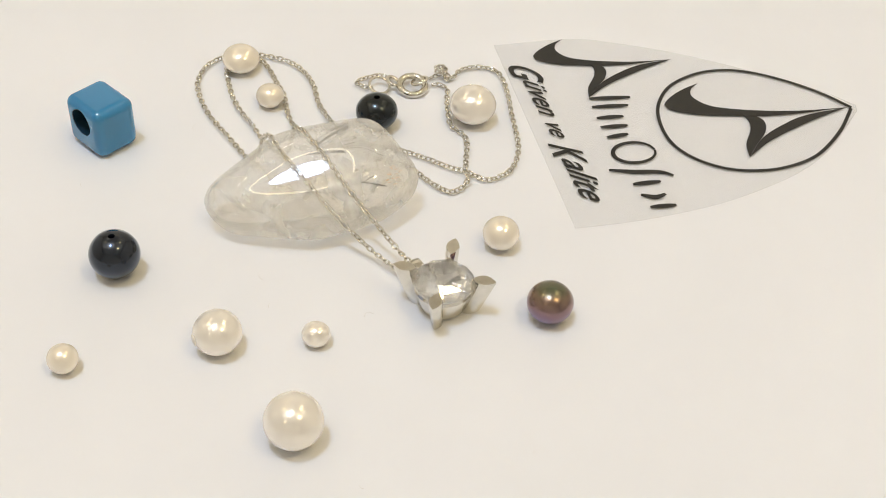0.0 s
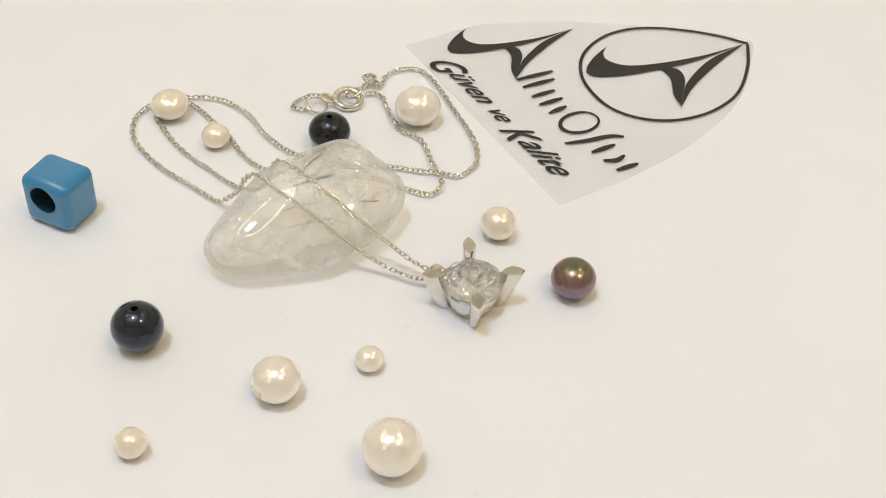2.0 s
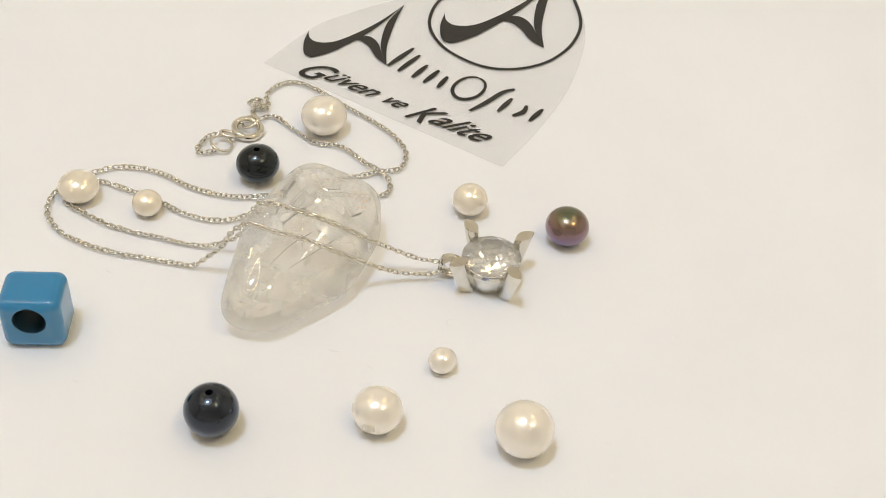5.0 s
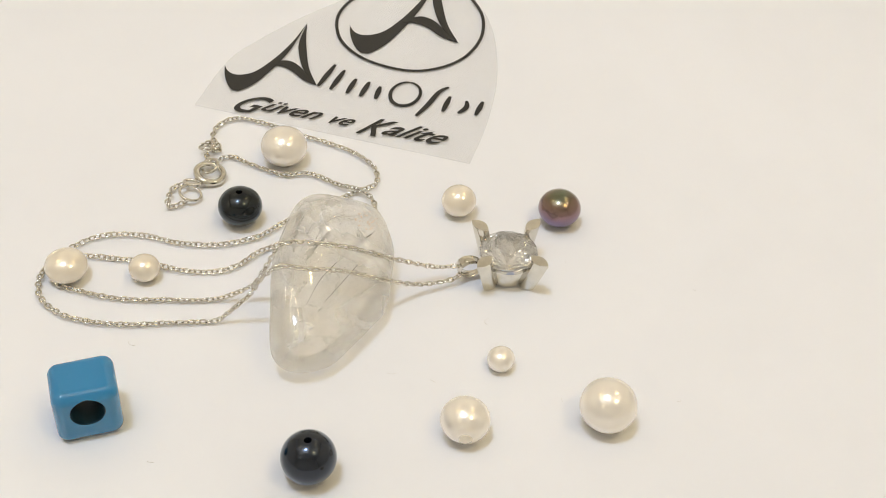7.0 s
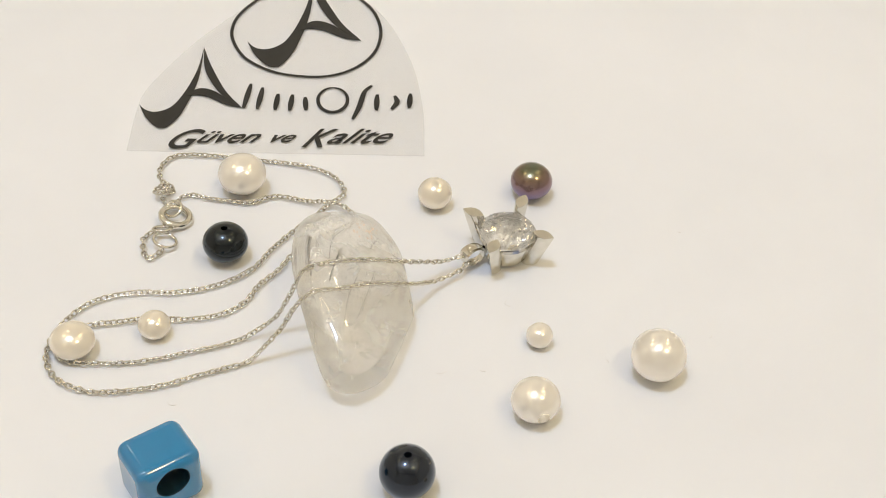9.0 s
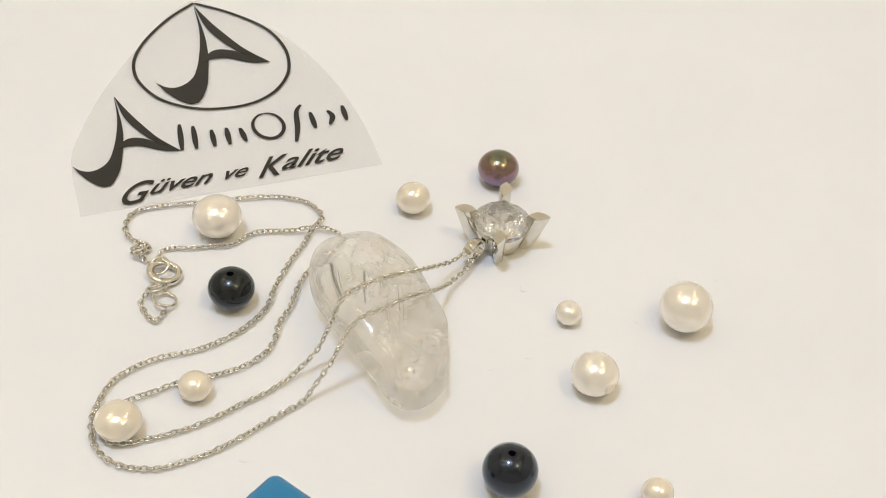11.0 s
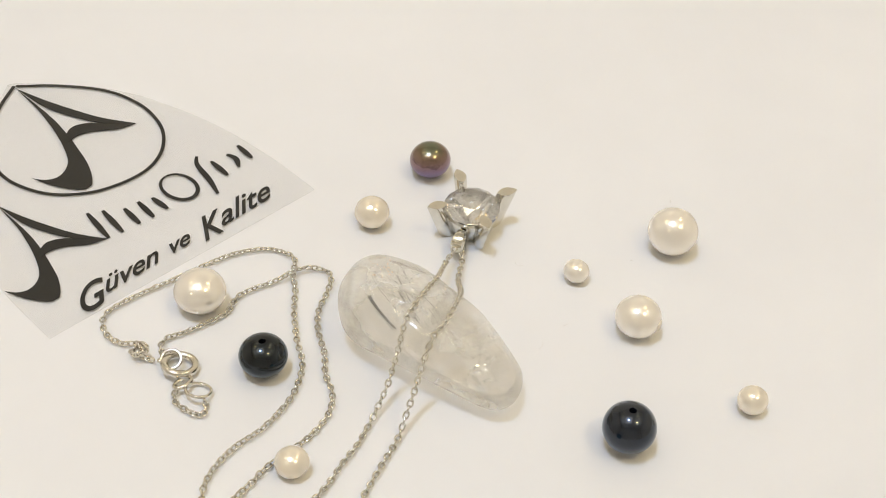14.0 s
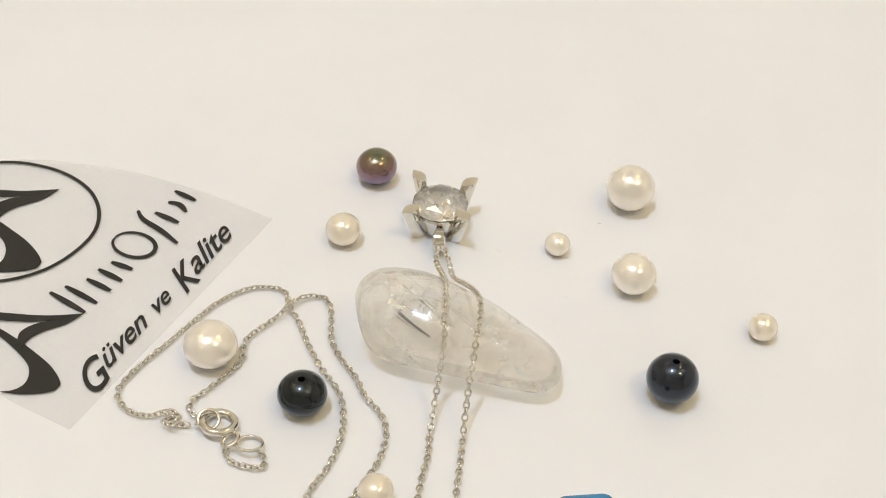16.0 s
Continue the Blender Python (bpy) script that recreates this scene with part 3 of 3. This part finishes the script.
def prong_bm():
    """A leaning post with a pointed oval section, cut flat on top; x points away from the stone."""
    bm, rings = bmesh.new(), []
    for z, away, half, wide in ((0.0, 0.262, 0.094, 0.052), (0.02, 0.270, 0.106, 0.060), (0.25, 0.342, 0.116, 0.066), (0.456, 0.407, 0.124, 0.070), (0.466, 0.410, 0.119, 0.066)):
        ring = []
        for side in (1, -1):
            for k in range(8):
                u = -1 + 2 * k / 8
                x, y = side * u * half, side * wide * (1 - u * u)
                ring.append(bm.verts.new(((away + x) * CM, y * CM, z * CM)))
        rings.append(ring)
    for lo, hi in zip(rings, rings[1:]):
        for k in range(16):
            bm.faces.new((lo[k], lo[(k + 1) % 16], hi[(k + 1) % 16], hi[k]))
    bm.faces.new(rings[0][::-1]), bm.faces.new(rings[-1])
    return bm


def pendant():
    thing = tagged(new("pendant"), "silver solitaire pendant with a round brilliant stone held by four prongs", "pendant")
    ride(thing, spot(0.016, 0.004, 0, -9.8))
    data = mesh_of(prong_bm(), "prong", SILVER, True, 32)
    for k in range(4):
        ob = new("prong", data)
        ob.parent, ob.matrix_basis = thing, pose(0, 0, 0, 0, 0, 90 * k)
    gem = part("brilliant", brilliant(0.315), STONE, thing, "round brilliant-cut clear stone", False)
    gem.matrix_basis = pose(0, 0, 0.345 * CM, 0, 0, 11)
    gem.data.materials.append(facet_fire_paint())
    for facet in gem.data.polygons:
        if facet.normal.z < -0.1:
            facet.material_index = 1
    loose = bmesh.new()
    loose.from_mesh(gem.data)
    bmesh.ops.split_edges(loose, edges=loose.edges[:])
    loose.to_mesh(gem.data)
    loose.free()
    part("basket", lathe([(0.175, 0.02), (0.215, 0.015), (0.24, 0.05), (0.262, 0.14), (0.298, 0.26), (0.30, 0.275), (0.266, 0.284), (0.245, 0.19), (0.215, 0.13), (0.185, 0.05), (0.175, 0.02)], 40), SILVER, thing, "polished silver cup under the stone", True, 40)
    bail, hoops = bmesh.new(), []
    for k in range(28):
        a = 2 * math.pi * k / 28
        half = 0.036 + 0.040 * (0.5 + 0.5 * math.cos(a))
        loop = []
        for y, out in ((-1, -0.4), (-0.8, 1), (0, 1.35), (0.8, 1), (1, -0.4), (0.8, -1), (-0.8, -1)):
            reach = 0.018 * out
            loop.append(bail.verts.new(((0.125 + reach) * math.cos(a) * CM, y * half * CM, (0.11 + reach) * math.sin(a) * CM)))
        hoops.append(loop)
    for k in range(28):
        lo, hi = hoops[k], hoops[(k + 1) % 28]
        for n in range(7):
            bail.faces.new((lo[n], lo[(n + 1) % 7], hi[(n + 1) % 7], hi[n]))
    ob = part("bail", bail, SILVER, thing, "tapered silver bail loop", True, 50)
    ob.matrix_basis = pose(0, 0, 0, 0, 0, 141.8) @ pose(0.41 * CM, 0, 0.16 * CM, 0, -10, 0)


# ---- the printed film ----
U = Vector((0.2758, -0.9612))
V = Vector((0.9612, 0.2758))
CORNER = (0.44, 4.69)


def film_pose(lift=0.0):
    return spot(*CORNER, lift, math.degrees(math.atan2(U.y, U.x)))


def sheet(outline, low, high):
    """A thin plate with that outline in centimetres."""
    bm = bmesh.new()
    a = [bm.verts.new((x * CM, y * CM, low * CM)) for x, y in outline]
    b = [bm.verts.new((x * CM, y * CM, high * CM)) for x, y in outline]
    bm.faces.new(a[::-1]), bm.faces.new(b)
    for k in range(len(a)):
        bm.faces.new((a[k], a[(k + 1) % len(a)], b[(k + 1) % len(a)], b[k]))
    bmesh.ops.triangulate(bm, faces=[f for f in bm.faces if len(f.verts) > 4])
    return bm


def curve2(points, step=0.02, closed=True):
    pts = [(x, y, 0) for x, y in points]
    if closed:
        pts = pts + [pts[0]]
    got = [(p.x, p.y) for p in glide(pts, step)]
    return got[:-1] if closed and (Vector(got[-1]) - Vector(got[0])).length < step * 0.6 else got


def band(points, width, low=0.016, high=0.020):
    """A drawn line of that width; width may swell along it."""
    bm = bmesh.new()
    pts = [Vector((x, y)) for x, y in points]
    rows = []
    for k, p in enumerate(pts):
        d = (pts[min(k + 1, len(pts) - 1)] - pts[max(k - 1, 0)]).normalized()
        w = (width(k / (len(pts) - 1)) if callable(width) else width) / 2
        n = Vector((-d.y, d.x)) * w
        rows.append([bm.verts.new(((q.x) * CM, (q.y) * CM, z * CM)) for z in (low, high) for q in (p + n, p - n)])
    for a, b in zip(rows, rows[1:]):
        for i, j in ((0, 1), (1, 3), (3, 2), (2, 0)):
            bm.faces.new((a[i], a[j], b[j], b[i]))
    bm.faces.new((rows[0][0], rows[0][2], rows[0][3], rows[0][1]))
    bm.faces.new((rows[-1][0], rows[-1][1], rows[-1][3], rows[-1][2]))
    return bm


CRESCENT = [[(0.03, 0.92), (0.12, 0.70), (0.25, 0.51), (0.36, 0.44), (0.45, 0.51), (0.55, 0.71), (0.61, 0.94), (0.67, 1.23), (0.705, 1.60), (0.70, 2.17)],
            [(0.70, 2.17), (0.67, 1.72), (0.60, 1.35), (0.51, 1.05), (0.41, 0.86), (0.25, 0.77), (0.12, 0.81), (0.03, 0.92)]]
LEG = [[(0.70, 2.17), (0.80, 1.85), (0.92, 1.54), (1.08, 1.19), (1.29, 0.88)], [(1.29, 0.88), (1.03, 1.13), (0.86, 1.42), (0.75, 1.72), (0.70, 2.17)]]
CROSSBAR = [[(0.58, 1.16), (0.75, 1.27), (0.93, 1.21), (1.12, 1.03), (1.29, 0.88)], [(1.29, 0.88), (1.09, 0.94), (0.88, 1.08), (0.72, 1.13), (0.58, 1.10)]]


def blade(sides, warp, high=0.020):
    """An ink shape between two edges that meet at both tips."""
    edges = []
    for side in sides:
        fine = glide([(x, y, 0) for x, y in side], 0.01)
        edges.append([warp((p.x, p.y)) for p in (fine[round(k * (len(fine) - 1) / 30)] for k in range(31))])
    one, two = edges[0], edges[1][::-1]
    bm, rows = bmesh.new(), []
    for a, b in zip(one, two):
        rows.append([bm.verts.new((q[0] * CM, q[1] * CM, z * CM)) for z in (0.016, high) for q in (a, b)])
    for a, b in zip(rows, rows[1:]):
        for i, j in ((0, 1), (1, 3), (3, 2), (2, 0)):
            bm.faces.new((a[i], a[j], b[j], b[i]))
    return bm


def printed_film():
    film = tagged(new("printed_film"), "frosted film cut-out printed with a black emblem and lettering", "sticker")
    ride(film, film_pose(0.006))
    edge = curve2([(3.53, 0.0), (3.535, 0.8), (3.45, 1.66), (3.28, 2.35), (3.05, 2.95), (2.70, 3.48), (2.10, 4.10)], 0.08, False)
    edge += curve2([(2.02, 4.11), (1.62, 3.75), (1.13, 3.12), (0.60, 2.33), (0.22, 1.58), (0.03, 1.02), (0.0, 0.0)], 0.08, False)
    part("film_sheet", sheet(edge, 0.0, 0.014), FILM, film, "frosted translucent film", False)

    a = np.array([[0.03, 0.92, 1], [0.70, 2.17, 1], [1.29, 0.88, 1]])
    to = np.linalg.solve(a, np.array([[1.25, 2.32], [2.05, 3.97], [2.74, 2.39]]))
    for warp in (lambda q: q, lambda q: tuple(np.array([q[0], q[1], 1]) @ to)):
        emblem = part("emblem_blade", blade(CRESCENT, warp), INK, film, "black printed swoosh", False)
        part("emblem_leg", blade(LEG, warp, 0.0215), INK, emblem, smooth=False)
        part("emblem_crossbar", blade(CROSSBAR, warp, 0.023), INK, emblem, smooth=False)
    drop = curve2([(2.06, 4.03), (1.72, 3.78), (1.40, 3.45), (1.16, 3.10), (1.04, 2.76), (1.05, 2.38), (1.24, 1.96), (1.58, 1.68), (1.95, 1.57), (2.33, 1.58),
                   (2.64, 1.74), (2.87, 2.02), (2.98, 2.35), (2.99, 2.74), (2.85, 3.20), (2.48, 3.67), (2.06, 4.03)], 0.04, False)
    part("drop_outline", band(drop, 0.042), INK, film, "black printed drop-shaped outline", False)

    # the name stands as plain strokes
    def stroke(points, width=0.055):
        part("name_stroke", band(curve2(points, 0.03, False), lambda u: width * (0.65 + 0.6 * math.sin(math.pi * u))), INK, film, smooth=False)

    stroke([(1.31, 0.88), (1.37, 1.41)])
    stroke([(1.48, 0.86), (1.52, 1.32)])
    stroke([(1.70, 0.85), (1.72, 1.20)])
    stroke([(1.88, 0.84), (1.90, 1.17)])
    stroke([(2.06, 1.12), (2.08, 0.85)])
    stroke([(2.405 + 0.185 * math.sin(k * math.pi / 8), 1.075 + 0.255 * math.cos(k * math.pi / 8)) for k in range(17)], 0.04)
    stroke([(2.66, 0.68), (2.74, 0.95), (2.80, 1.25), (2.90, 1.40)])
    stroke([(2.95, 0.87), (2.96, 1.20)])
    stroke([(3.14, 0.90), (3.21, 1.05), (3.17, 1.20)])
    stroke([(3.36, 0.93), (3.38, 1.24)])

    def words(text, x, y, width, height, lean):
        data = bpy.data.curves.new("slogan", "FONT")
        data.body, data.size, data.shear, data.extrude, data.offset = text, 1.0, 0.75, 0.0, 0.012
        raw = new("slogan", data)
        bpy.context.view_layer.update()
        mesh = bpy.data.meshes.new_from_object(raw.evaluated_get(bpy.context.evaluated_depsgraph_get()))
        bpy.data.objects.remove(raw)
        xs, ys = [v.co.x for v in mesh.vertices], [v.co.y for v in mesh.vertices]
        kx, ky = width / (max(xs) - min(xs)), height / (max(ys) - min(ys))
        for v in mesh.vertices:
            px = (v.co.x - min(xs)) * kx
            v.co = Vector(((x + px) * CM, (y + (v.co.y - min(ys)) * ky + px * lean) * CM, 0.019 * CM))
        bm = bmesh.new()
        bm.from_mesh(mesh)
        bpy.data.meshes.remove(mesh)
        part("slogan", bm, INK, film, "black slanted slogan lettering", False)

    words("G", 0.48, 0.06, 0.42, 0.38, 0.0)
    words("\u00fcven", 0.81, 0.17, 0.76, 0.23, 0.03)
    words("ve", 1.68, 0.20, 0.31, 0.15, 0.03)
    words("K", 2.06, 0.12, 0.44, 0.36, 0.0)
    words("alite", 2.36, 0.19, 0.80, 0.29, 0.03)


def lint():
    """Specks and short fibres lying on the white top."""
    rng = random.Random(21)
    for x, y, long, bend in ((-0.72, -0.20, 0.10, 0.9), (-1.88, 0.25, 0.10, 0.3), (-4.06, 1.52, 0.07, 0.2), (-3.01, 2.67, 0.10, 0.5), (-1.24, -1.35, 0.05, 0.2),
                             (-3.88, -2.66, 0.04, 0.1), (-0.60, -2.33, 0.05, 0.6), (0.95, -1.82, 0.04, 0.3), (-1.74, -0.15, 0.06, 0.2), (0.55, -0.45, 0.02, 0.1)):
        a = rng.uniform(0, math.pi)
        path = []
        for k in range(7):
            u = k / 6 - 0.5
            path.append(((long * u) * CM, bend * long * (0.25 - u * u) * 2 * CM, 0.004 * CM))
        ob = new("lint_fibre", mesh_of(tube(path, 0.0021 * CM, 5), "lint_fibre", DUST))
        tagged(ob, "tiny grey lint fibre on the white turntable", "lint", "lint on the turntable")
        ride(ob, spot(x, y, 0, math.degrees(a)))


room()
turntable()
quartz()
pendant()
necklace()
pearls()
cube_bead()
printed_film()
lint()


def motions():
    for ob in RIDERS:
        base = ob.matrix_basis.copy()
        walk(ob, [(t, pose(0, 0, 0, 0, 0, a) @ base) for t, a in TURN])


motions()
